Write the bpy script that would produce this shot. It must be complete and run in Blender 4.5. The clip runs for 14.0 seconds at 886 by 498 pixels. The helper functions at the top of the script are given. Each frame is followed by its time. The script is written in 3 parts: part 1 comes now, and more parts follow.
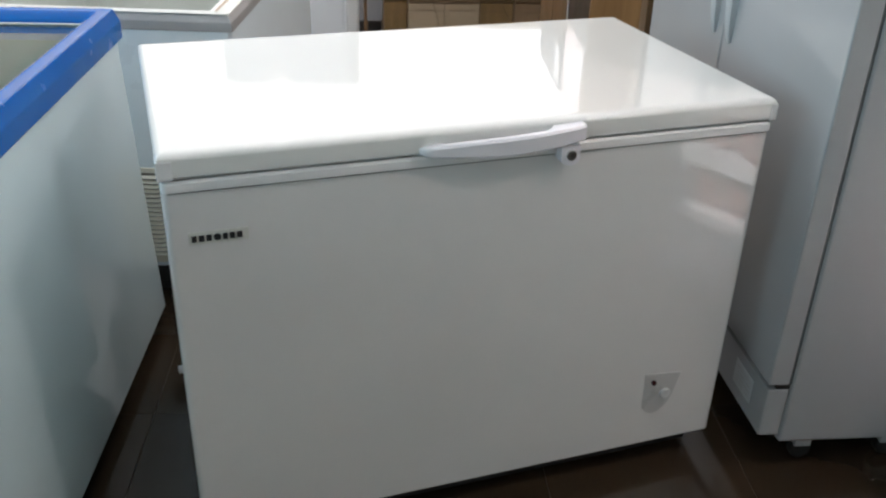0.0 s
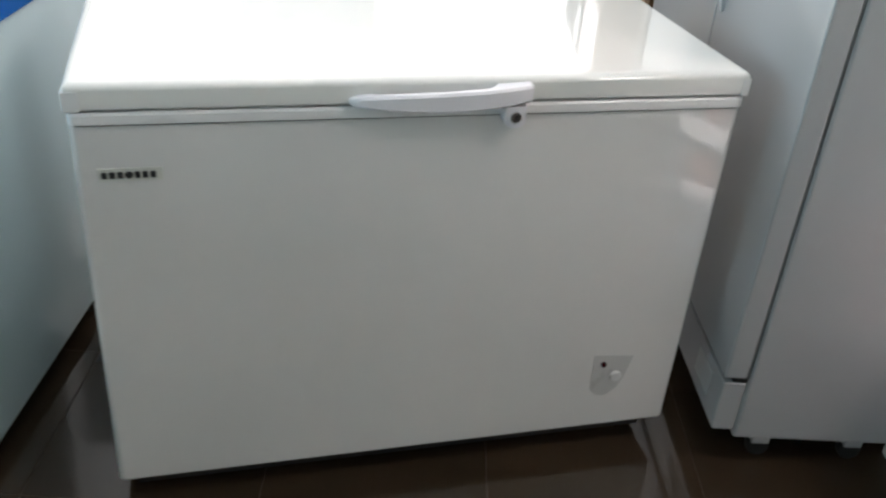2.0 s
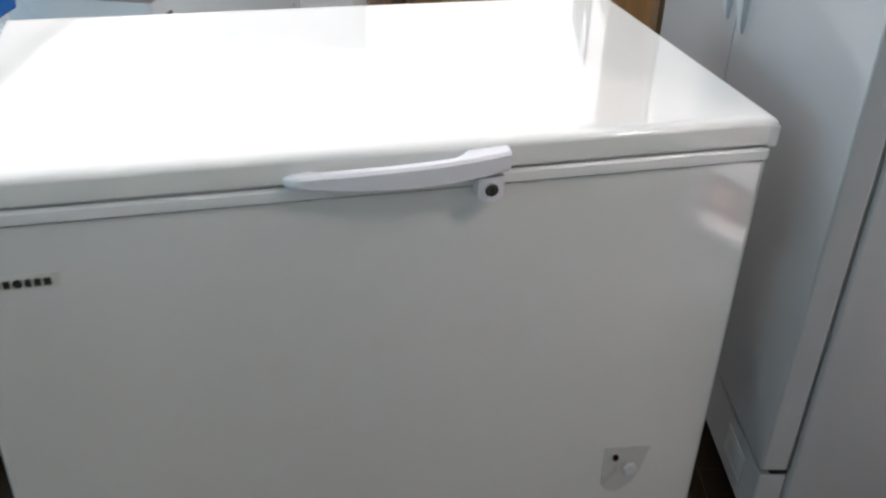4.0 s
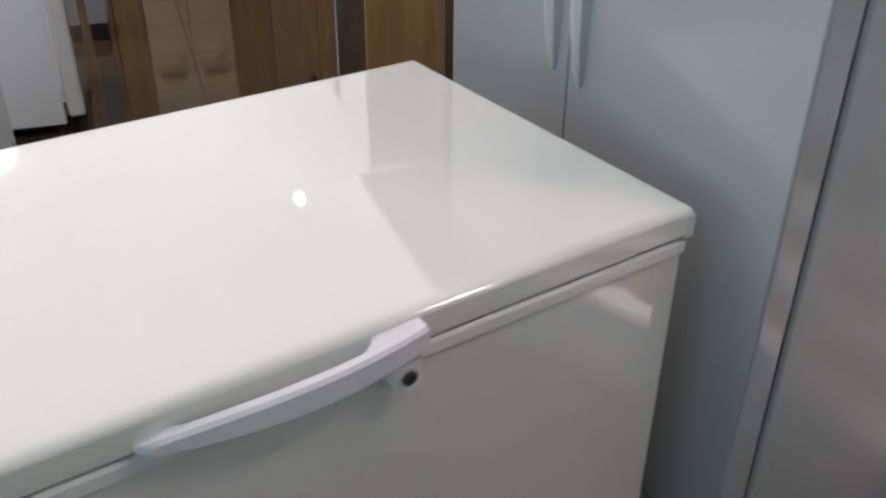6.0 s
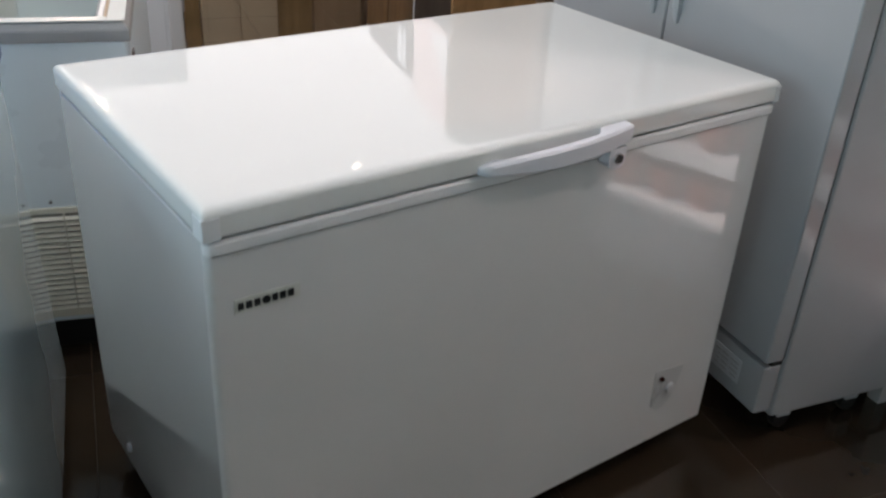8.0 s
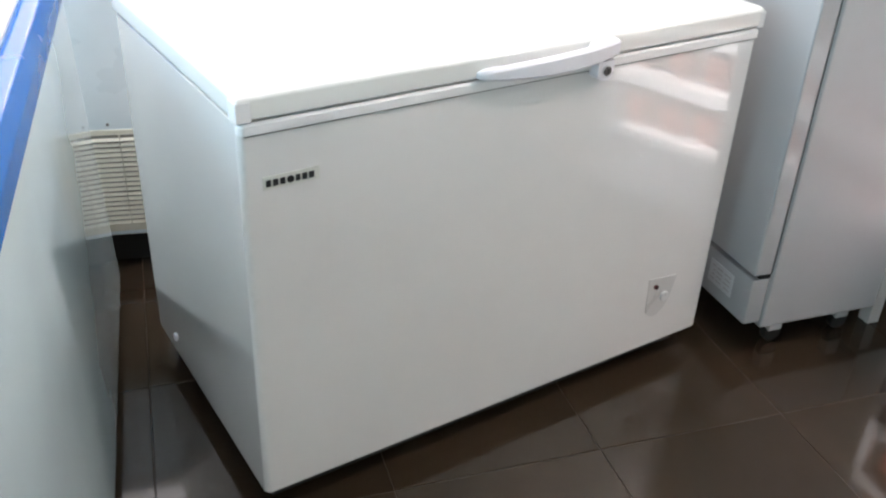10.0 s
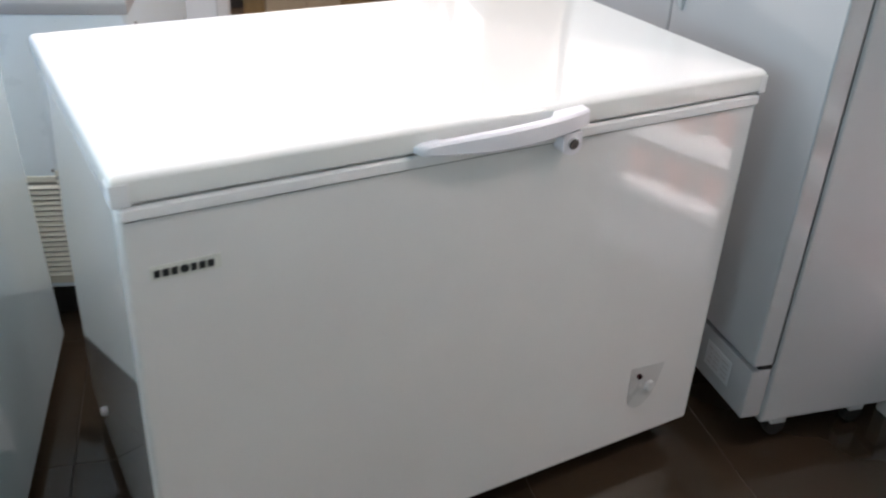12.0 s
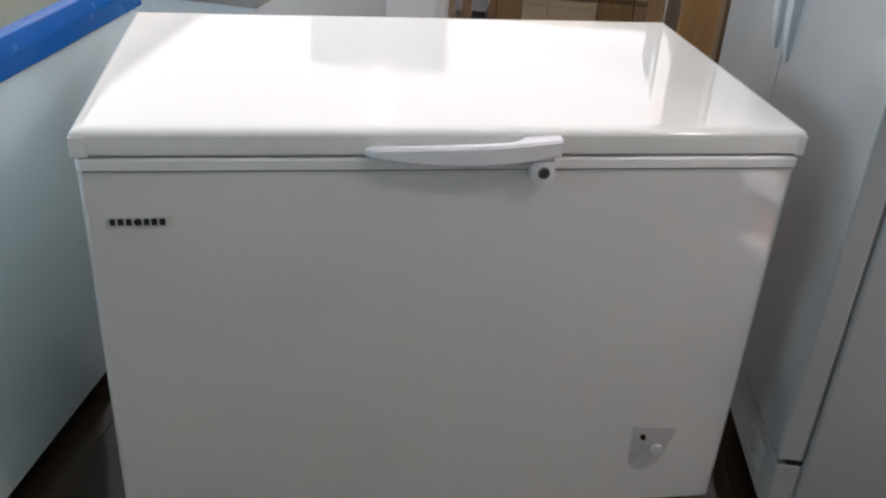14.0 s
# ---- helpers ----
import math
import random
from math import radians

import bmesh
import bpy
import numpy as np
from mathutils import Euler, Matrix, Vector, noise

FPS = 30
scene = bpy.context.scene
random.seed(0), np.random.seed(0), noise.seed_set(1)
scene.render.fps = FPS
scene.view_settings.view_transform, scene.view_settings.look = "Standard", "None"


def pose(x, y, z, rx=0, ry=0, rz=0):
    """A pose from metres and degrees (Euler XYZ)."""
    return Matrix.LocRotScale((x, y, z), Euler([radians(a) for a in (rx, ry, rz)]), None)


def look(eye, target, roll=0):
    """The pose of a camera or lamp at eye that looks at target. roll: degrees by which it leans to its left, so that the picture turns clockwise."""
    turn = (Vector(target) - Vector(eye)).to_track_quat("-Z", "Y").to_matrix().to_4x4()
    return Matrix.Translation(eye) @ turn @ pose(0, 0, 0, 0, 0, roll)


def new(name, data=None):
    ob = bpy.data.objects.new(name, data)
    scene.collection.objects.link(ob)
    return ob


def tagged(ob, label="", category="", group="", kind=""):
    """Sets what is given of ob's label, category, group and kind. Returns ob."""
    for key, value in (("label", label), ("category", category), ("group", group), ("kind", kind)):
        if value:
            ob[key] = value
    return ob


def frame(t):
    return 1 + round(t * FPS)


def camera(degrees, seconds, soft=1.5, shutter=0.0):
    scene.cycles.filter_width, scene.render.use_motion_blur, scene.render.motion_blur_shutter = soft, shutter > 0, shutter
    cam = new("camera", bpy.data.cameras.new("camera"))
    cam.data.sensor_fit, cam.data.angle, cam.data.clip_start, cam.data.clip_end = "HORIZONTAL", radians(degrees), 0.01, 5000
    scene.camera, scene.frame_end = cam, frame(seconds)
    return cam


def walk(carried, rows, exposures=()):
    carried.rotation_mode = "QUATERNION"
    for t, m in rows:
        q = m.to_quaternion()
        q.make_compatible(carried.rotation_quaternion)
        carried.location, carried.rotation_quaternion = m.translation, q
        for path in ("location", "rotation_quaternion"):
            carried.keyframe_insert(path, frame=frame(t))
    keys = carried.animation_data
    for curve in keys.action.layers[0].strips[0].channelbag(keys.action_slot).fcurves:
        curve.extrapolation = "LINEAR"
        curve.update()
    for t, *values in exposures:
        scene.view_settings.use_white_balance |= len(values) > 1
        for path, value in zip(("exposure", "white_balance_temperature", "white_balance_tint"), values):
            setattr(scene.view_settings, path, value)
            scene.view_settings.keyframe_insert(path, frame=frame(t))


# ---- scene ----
cam = camera(51.9, 14.0, soft=2.2, shutter=0.5)
PATH = [
    (0, (-0.01, -1.34, 1.381), (0.58, 0.325, 0.443), 1.8),
    (0.5, (-0.001, -1.339, 1.382), (0.596, 0.33, 0.456), 3.2),
    (1, (0.043, -1.355, 1.385), (0.562, 0.323, 0.428), 2.7),
    (1.5, (0.095, -1.334, 1.35), (0.62, 0.316, 0.349), 3.6),
    (2, (0.196, -1.323, 1.352), (0.688, 0.326, 0.332), 4.9),
    (2.2, (0.267, -1.38, 1.329), (0.684, 0.319, 0.36), 3.6),
    (4.3, (0.393, -0.949, 1.343), (0.834, 0.706, 0.31), 1.8),
    (4.5, (0.446, -0.882, 1.336), (0.888, 0.787, 0.326), 2.3),
    (5, (0.55, -0.758, 1.332), (1.061, 0.883, 0.309), 3.4),
    (5.5, (0.498, -0.689, 1.344), (1.258, 0.844, 0.309), 3.6),
    (6, (0.307, -0.64, 1.379), (1.273, 0.776, 0.348), 0.5),
    (6.5, (0.16, -0.694, 1.331), (1.168, 0.746, 0.377), 3.5),
    (7, (-0.027, -0.782, 1.351), (0.906, 0.703, 0.389), 3.0),
    (7.5, (-0.241, -0.846, 1.357), (0.782, 0.549, 0.354), 2.0),
    (8, (-0.346, -0.946, 1.348), (0.707, 0.458, 0.389), 3.4),
    (8.5, (-0.389, -1.124, 1.332), (0.593, 0.309, 0.341), 4.0),
    (8.7, (-0.407, -1.162, 1.328), (0.527, 0.28, 0.304), 3.3),
    (10.8, (-0.421, -1.197, 1.325), (0.555, 0.252, 0.35), 2.0),
    (11, (-0.357, -1.208, 1.318), (0.592, 0.284, 0.382), 2.9),
    (11.5, (-0.255, -1.158, 1.32), (0.586, 0.377, 0.352), 2.3),
    (12, (-0.154, -1.055, 1.335), (0.738, 0.44, 0.35), 3.1),
    (12.5, (-0.015, -0.971, 1.333), (0.86, 0.515, 0.319), 1.1),
    (13, (0.191, -1.019, 1.324), (0.782, 0.601, 0.31), 5.3),
    (13.5, (0.265, -1.114, 1.326), (0.637, 0.586, 0.34), 3.7),
    (14, (0.32, -1.254, 1.347), (0.629, 0.471, 0.385), 3.8),
]
walk(cam, [(t, look(eye, target, roll)) for t, eye, target, roll in PATH], exposures=[
    (0.0, 0.45, 6480, 11), (2.2, 0.6, 6530, 10), (4.3, 0.45, 6430, 13), (4.5, 0.35, 6430, 13), (5.0, 0.15, 6430, 14), (6.0, 0.0, 6580, 14), (7.0, -0.05, 6480, 13), (8.0, 0.05, 6530, 14),
    (8.5, 0.25, 6380, 10), (8.7, 0.45, 6380, 10), (10.8, 1.55, 6680, 16), (11.5, 1.1, 6580, 15), (12.0, 0.85, 6530, 16), (12.5, 0.6, 6530, 16), (13.0, 0.4, 6530, 16), (14.0, 0.3, 6580, 15)])

# ---- light ----
world = bpy.data.worlds.new("sky")
scene.world = world
world.use_nodes = True
sky = world.node_tree.nodes.new("ShaderNodeTexSky")
sky.sky_type = "NISHITA"
sky.sun_disc = False
sky.sun_elevation, sky.sun_rotation = radians(50), radians(-100)
world.node_tree.nodes["Background"].inputs["Strength"].default_value = 0.06
world.node_tree.links.new(sky.outputs["Color"], world.node_tree.nodes["Background"].inputs["Color"])

sun_data = bpy.data.lights.new("sun", "SUN")
sun_data.energy, sun_data.angle, sun_data.color = 5.0, radians(0.53), (1.0, 0.95, 0.88)
sun = new("sun", sun_data)
SUN_AZ, SUN_EL = 10.0, 50.0        # the sunlight runs towards this angle from +x, falling at this height
sun.matrix_world = look((0, 0, 0), (math.cos(radians(SUN_AZ)) * math.cos(radians(SUN_EL)), math.sin(radians(SUN_AZ)) * math.cos(radians(SUN_EL)), -math.sin(radians(SUN_EL))))
TURN = 15.0                       # the shop's walls run at this angle to the chest freezer
S, C = math.sin(radians(TURN)), math.cos(radians(TURN))


def spot(u, v):
    """World x, y of a place given along and across the shop."""
    return u * C + v * S, -u * S + v * C


def room(u, v, z=0.0, rz=0.0):
    x, y = spot(u, v)
    return pose(x, y, z, 0, 0, rz - TURN)


def area_lamp(name, m, sx, sy, watts, colour):
    data = bpy.data.lights.new(name, "AREA")
    data.shape, data.size, data.size_y, data.energy, data.color = "RECTANGLE", sx, sy, watts, colour
    ob = new(name, data)
    ob.matrix_world = m
    return ob


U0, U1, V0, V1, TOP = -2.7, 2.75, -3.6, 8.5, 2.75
# fill from an unseen roof opening and an unseen left-hand window, both added
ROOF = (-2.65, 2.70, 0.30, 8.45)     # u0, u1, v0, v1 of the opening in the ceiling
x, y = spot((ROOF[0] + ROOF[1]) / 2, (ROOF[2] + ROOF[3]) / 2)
area_lamp("roof_fill", pose(x, y, TOP + 0.08, 0, 0, -TURN), ROOF[1] - ROOF[0], ROOF[3] - ROOF[2], 159, (0.975, 0.965, 0.985))
x, y = spot(U0 + 0.05, -0.9)
area_lamp("left_fill", pose(x, y, 1.65, 0, -90, -TURN), 1.7, 4.2, 40, (0.56, 0.88, 1.0))

def bulb_lamp(name, x, y, z, watts, colour, radius):
    """Shines from the socket downwards and to all sides."""
    data = bpy.data.lights.new(name, "SPOT")
    data.spot_size, data.spot_blend = radians(176), 0.12
    data.energy, data.color, data.shadow_soft_size = watts, colour, radius
    ob = new(name, data)
    ob.location = (x, y, z)
    return ob


LAMPS = [(1.765, 2.61, 2.205), (0.80, 3.84, 2.19)]
for (lx, ly, lz), watts in zip(LAMPS, (60, 150)):
    bulb_lamp("bulb_light", lx, ly, lz - 0.02, watts, (1.0, 0.78, 0.60), 0.010)
# white globe lamp under the ceiling in front of the refrigerator, which throws the freezer's shadow to the side
GLOBE = (1.92, -1.05, 2.65)


# ---- materials ----
def material(name, colour, rough=0.5, metal=0.0, var=0.06, scale=6.0, bump=0.0, bump_scale=300.0, coat=0.0, stain=0.0, stain_colour=(0.2, 0.17, 0.13), spec=0.5, island=0.0, coat_rough=0.06, bump_detail=3, bump_depth=0.002):
    m = bpy.data.materials.new(name)
    m.use_nodes = True
    nt = m.node_tree
    b = nt.nodes["Principled BSDF"]
    b.inputs["Metallic"].default_value = metal
    b.inputs["Coat Weight"].default_value = coat
    b.inputs["Coat Roughness"].default_value = coat_rough
    b.inputs["Specular IOR Level"].default_value = spec
    tc = nt.nodes.new("ShaderNodeTexCoord")
    n1 = nt.nodes.new("ShaderNodeTexNoise")
    n1.inputs["Scale"].default_value = scale
    n1.inputs["Detail"].default_value = 5
    nt.links.new(tc.outputs["Object"], n1.inputs["Vector"])
    ramp = nt.nodes.new("ShaderNodeMapRange")
    ramp.inputs["From Min"].default_value, ramp.inputs["From Max"].default_value = 0.3, 0.7
    ramp.inputs["To Min"].default_value, ramp.inputs["To Max"].default_value = 1 - var, 1 + var * 0.5
    nt.links.new(n1.outputs["Fac"], ramp.inputs["Value"])
    mul = nt.nodes.new("ShaderNodeMix")
    mul.data_type, mul.blend_type = "RGBA", "MULTIPLY"
    mul.inputs["Factor"].default_value = 1.0
    mul.inputs["A"].default_value = (*colour, 1)
    nt.links.new(ramp.outputs["Result"], mul.inputs["B"])
    out = mul.outputs["Result"]
    if island:
        info = nt.nodes.new("ShaderNodeObjectInfo")
        r2 = nt.nodes.new("ShaderNodeMapRange")
        r2.inputs["To Min"].default_value, r2.inputs["To Max"].default_value = 1 - island, 1 + island
        nt.links.new(info.outputs["Random"], r2.inputs["Value"])
        m2 = nt.nodes.new("ShaderNodeMix")
        m2.data_type, m2.blend_type = "RGBA", "MULTIPLY"
        m2.inputs["Factor"].default_value = 1.0
        nt.links.new(out, m2.inputs["A"])
        nt.links.new(r2.outputs["Result"], m2.inputs["B"])
        out = m2.outputs["Result"]
    if stain:
        n2 = nt.nodes.new("ShaderNodeTexNoise")
        n2.inputs["Scale"].default_value = scale * 0.45
        n2.inputs["Detail"].default_value = 8
        n2.inputs["Roughness"].default_value = 0.65
        nt.links.new(tc.outputs["Object"], n2.inputs["Vector"])
        r3 = nt.nodes.new("ShaderNodeMapRange")
        r3.inputs["From Min"].default_value, r3.inputs["From Max"].default_value = 0.52, 0.72
        r3.inputs["To Max"].default_value = stain
        nt.links.new(n2.outputs["Fac"], r3.inputs["Value"])
        m3 = nt.nodes.new("ShaderNodeMix")
        m3.data_type = "RGBA"
        m3.inputs["B"].default_value = (*stain_colour, 1)
        nt.links.new(r3.outputs["Result"], m3.inputs["Factor"])
        nt.links.new(out, m3.inputs["A"])
        out = m3.outputs["Result"]
    nt.links.new(out, b.inputs["Base Color"])
    rr = nt.nodes.new("ShaderNodeMapRange")
    rr.inputs["From Min"].default_value, rr.inputs["From Max"].default_value = 0.3, 0.7
    rr.inputs["To Min"].default_value, rr.inputs["To Max"].default_value = rough * 0.85, min(1, rough * 1.2)
    nt.links.new(n1.outputs["Fac"], rr.inputs["Value"])
    nt.links.new(rr.outputs["Result"], b.inputs["Roughness"])
    if bump:
        n4 = nt.nodes.new("ShaderNodeTexNoise")
        n4.inputs["Scale"].default_value = bump_scale
        n4.inputs["Detail"].default_value = bump_detail
        nt.links.new(tc.outputs["Object"], n4.inputs["Vector"])
        bp = nt.nodes.new("ShaderNodeBump")
        bp.inputs["Strength"].default_value = bump
        bp.inputs["Distance"].default_value = bump_depth
        nt.links.new(n4.outputs["Fac"], bp.inputs["Height"])
        nt.links.new(bp.outputs["Normal"], b.inputs["Normal"])
    return m


def wood(name, dark, light, rough=0.4, grain=9.0):
    m = material(name, light, rough)
    nt = m.node_tree
    b = nt.nodes["Principled BSDF"]
    tc = nt.nodes.new("ShaderNodeTexCoord")
    mp = nt.nodes.new("ShaderNodeMapping")
    mp.inputs["Scale"].default_value = (grain, grain, grain * 0.08)
    n = nt.nodes.new("ShaderNodeTexNoise")
    n.inputs["Scale"].default_value, n.inputs["Detail"].default_value, n.inputs["Distortion"].default_value = 3.0, 8, 0.6
    cr = nt.nodes.new("ShaderNodeValToRGB")
    cr.color_ramp.elements[0].position, cr.color_ramp.elements[0].color = 0.3, (*dark, 1)
    cr.color_ramp.elements[1].position, cr.color_ramp.elements[1].color = 0.7, (*light, 1)
    nt.links.new(tc.outputs["Object"], mp.inputs["Vector"])
    nt.links.new(mp.outputs["Vector"], n.inputs["Vector"])
    nt.links.new(n.outputs["Fac"], cr.inputs["Fac"])
    nt.links.new(cr.outputs["Color"], b.inputs["Base Color"])
    return m


def glass(name, colour=(0.9, 1, 0.97), rough=0.02):
    m = bpy.data.materials.new(name)
    m.use_nodes = True
    b = m.node_tree.nodes["Principled BSDF"]
    b.inputs["Base Color"].default_value = (*colour, 1)
    b.inputs["Roughness"].default_value = rough
    b.inputs["Transmission Weight"].default_value = 1.0
    b.inputs["IOR"].default_value = 1.45
    return m


def glow(name, colour, strength):
    m = bpy.data.materials.new(name)
    m.use_nodes = True
    b = m.node_tree.nodes["Principled BSDF"]
    b.inputs["Emission Color"].default_value = (*colour, 1)
    b.inputs["Emission Strength"].default_value = strength
    return m


WHITE = material("white_enamel", (0.80, 0.785, 0.775), 0.06, var=0.03, scale=3, coat=1.0, coat_rough=0.02, bump=0.14, bump_scale=3.2, bump_detail=0.6, bump_depth=0.008, spec=0.7)
LIDWHITE = material("white_lid_enamel", (0.82, 0.815, 0.79), 0.042, var=0.02, scale=3, spec=0.65, coat=0.05, coat_rough=0.015, bump=0.2, bump_scale=3, bump_detail=0.5, bump_depth=0.004)
PLASTIC = material("white_plastic", (0.80, 0.78, 0.82), 0.33, var=0.03, scale=12, bump=0.04, bump_scale=500)
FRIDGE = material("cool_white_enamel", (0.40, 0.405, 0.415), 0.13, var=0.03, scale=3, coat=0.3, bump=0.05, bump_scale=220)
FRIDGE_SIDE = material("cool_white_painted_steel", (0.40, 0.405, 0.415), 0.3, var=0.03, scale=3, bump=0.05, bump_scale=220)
COOLWHITE = material("bluish_white_enamel", (0.74, 0.88, 0.91), 0.2, var=0.03, scale=3, coat=1.0, coat_rough=0.045, bump=0.06, bump_scale=4, bump_detail=0.5, bump_depth=0.006)
UPWHITE = material("plain_white_enamel", (0.88, 0.89, 0.91), 0.15, var=0.03, scale=3)
CONTROLGREY = material("grey_control_plastic", (0.54, 0.535, 0.53), 0.3, var=0.04)
FRIDGE_PLASTIC = material("grey_white_plastic", (0.56, 0.57, 0.585), 0.22, var=0.04)
GASKET = material("grey_rubber_gasket", (0.21, 0.21, 0.20), 0.6)
SEAL = material("dark_rubber_seal", (0.09, 0.105, 0.11), 0.55)
BLACK = material("black_plastic", (0.012, 0.012, 0.012), 0.5)
INK = material("black_badge_ink", (0.02, 0.02, 0.022), 0.35)
BADGE = material("silver_badge", (0.68, 0.68, 0.63), 0.3)
PANEL = material("pale_grey_panel", (0.66, 0.65, 0.64), 0.3)
KNOB = material("clear_grey_knob", (0.74, 0.74, 0.74), 0.2, coat=0.6)
CHROME = material("chrome", (0.7, 0.7, 0.7), 0.15, metal=1.0)
LOCKGREY = material("dark_grey_metal", (0.10, 0.085, 0.08), 0.35, metal=0.6)
TRIM = material("satin_white_trim", (0.81, 0.80, 0.80), 0.3, var=0.03)
HEATER = material("blue_grey_painted_metal", (0.28, 0.30, 0.33), 0.4, var=0.05)
RED = material("dark_red_lens", (0.05, 0.006, 0.008), 0.2)
BLUE = material("glossy_blue_plastic", (0.0, 0.12, 0.47), 0.24, var=0.06, scale=8, spec=0.35)
CREAM = material("cream_enamel", (0.74, 0.82, 0.86), 0.3, var=0.04)
LEDGE = material("pale_grey_ledge", (0.62, 0.64, 0.62), 0.3, var=0.05)
RIMGREY = material("warm_grey_rim", (0.37, 0.365, 0.365), 0.35, var=0.06)
VENT = material("cream_vent_plastic", (0.76, 0.73, 0.62), 0.45)
VENT_SHADE = material("vent_gap_shade", (0.22, 0.21, 0.18), 0.7)
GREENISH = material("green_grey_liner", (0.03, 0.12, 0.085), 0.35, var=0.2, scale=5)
LINER = material("grey_liner", (0.62, 0.68, 0.65), 0.4, var=0.1)
CLEARGLASS = glass("clear_glass", (0.90, 0.97, 0.96))
GLASS = glass("pale_green_glass", (0.62, 0.88, 0.80))
TAN = wood("tan_wood", (0.30, 0.155, 0.06), (0.42, 0.235, 0.10), 0.35)
BROWN = wood("brown_wood", (0.10, 0.055, 0.025), (0.17, 0.095, 0.04), 0.4)
DARKWOOD = wood("dark_wood", (0.03, 0.02, 0.016), (0.055, 0.036, 0.028), 0.35)
WALNUT = wood("walnut_wood", (0.20, 0.12, 0.06), (0.29, 0.18, 0.095), 0.4)
OLIVE = wood("olive_oak", (0.25, 0.165, 0.05), (0.37, 0.255, 0.10), 0.35)
BEIGE = wood("beige_wood", (0.34, 0.24, 0.14), (0.44, 0.32, 0.2), 0.4)
CREAMDOOR = material("cream_painted_door", (0.78, 0.68, 0.50), 0.35, var=0.06)
TILE = material("brown_floor_tile", (0.037, 0.025, 0.016), 0.085, spec=0.5, var=0.10, scale=5, island=0.1, bump=0.03, bump_scale=9, bump_detail=1)
GROUT = material("tan_grout", (0.062, 0.044, 0.028), 0.7)
GREENWALL = material("green_wall_paint", (0.06, 0.20, 0.11), 0.6, var=0.12, scale=2, stain=0.3, stain_colour=(0.04, 0.13, 0.08))
PAINT = material("warm_white_wall_paint", (0.70, 0.69, 0.65), 0.8, var=0.05, bump=0.1)
CEIL = material("white_ceiling_paint", (0.80, 0.79, 0.75), 0.85, var=0.04)
PINK = material("pink_metallic_film", (0.93, 0.74, 0.72), 0.10, metal=1.0, var=0.05)
MIRROR = material("mirror_film", (0.95, 0.95, 0.95), 0.02, metal=1.0, var=0.01)
SALMON = material("salmon_plastic", (0.48, 0.15, 0.10), 0.35, var=0.08)
GLOBEGLASS = glow("warm_white_globe", (1.0, 0.89, 0.87), 50.0)
BULB = glow("warm_bulb", (1.0, 0.86, 0.62), 30.0)


# ---- mesh helpers ----
def part(name, bm, mat, parent=None, label="", smooth=True):
    me = bpy.data.meshes.new(name)
    bmesh.ops.recalc_face_normals(bm, faces=bm.faces)
    bm.to_mesh(me)
    bm.free()
    if smooth:
        for p in me.polygons:
            p.use_smooth = True
        me.set_sharp_from_angle(angle=radians(35))
    me.materials.append(mat)
    ob = new(name, me)
    if smooth and len(me.polygons) > 6:
        wn = ob.modifiers.new("even_shading", "WEIGHTED_NORMAL")
        wn.keep_sharp = True
    if parent is not None:
        ob.parent = parent
    if label:
        tagged(ob, label)
    return ob


def thing(name, label, category, m=None, group="", kind=""):
    ob = new(name)
    ob.empty_display_size = 0.1
    if m is not None:
        ob.matrix_world = m
    return tagged(ob, label, category, group, kind)


def box(x0, y0, z0, x1, y1, z1, r=0.0, seg=2, bm=None):
    own = bm is None
    bm = bm or bmesh.new()
    got = bmesh.ops.create_cube(bm, size=1.0)["verts"]
    for v in got:
        v.co = Vector((x0 + (v.co.x + 0.5) * (x1 - x0), y0 + (v.co.y + 0.5) * (y1 - y0), z0 + (v.co.z + 0.5) * (z1 - z0)))
    if r:
        edges = {e for v in got for e in v.link_edges}
        bmesh.ops.bevel(bm, geom=list(edges), offset=r, segments=seg, profile=0.5, affect="EDGES")
    return bm


def tube(radius, length, axis="z", at=(0, 0, 0), seg=20, r2=None, bevel=0.0, bm=None):
    bm = bm or bmesh.new()
    got = bmesh.ops.create_cone(bm, cap_ends=True, segments=seg, radius1=radius, radius2=radius if r2 is None else r2, depth=length)["verts"]
    if bevel:
        es = {e for v in got for e in v.link_edges if abs(e.verts[0].co.z - e.verts[1].co.z) < 1e-6}
        got = list({v for v in bmesh.ops.bevel(bm, geom=list(es), offset=bevel, segments=2, profile=0.5, affect="EDGES")["verts"]} | {v for v in got if v.is_valid})
    rot = {"z": Matrix.Identity(4), "x": Matrix.Rotation(radians(90), 4, "Y"), "y": Matrix.Rotation(radians(90), 4, "X")}[axis]
    bmesh.ops.transform(bm, matrix=Matrix.Translation(at) @ rot, verts=got)
    return bm


def prism(outline, y0, y1, bm=None):
    """A flat shape in x, z drawn through from y0 to y1."""
    bm = bm or bmesh.new()
    a = [bm.verts.new((px, y0, pz)) for px, pz in outline]
    b = [bm.verts.new((px, y1, pz)) for px, pz in outline]
    bm.faces.new(a)
    bm.faces.new(b[::-1])
    n = len(a)
    for i in range(n):
        bm.faces.new((a[i], b[i], b[(i + 1) % n], a[(i + 1) % n]))
    return bm


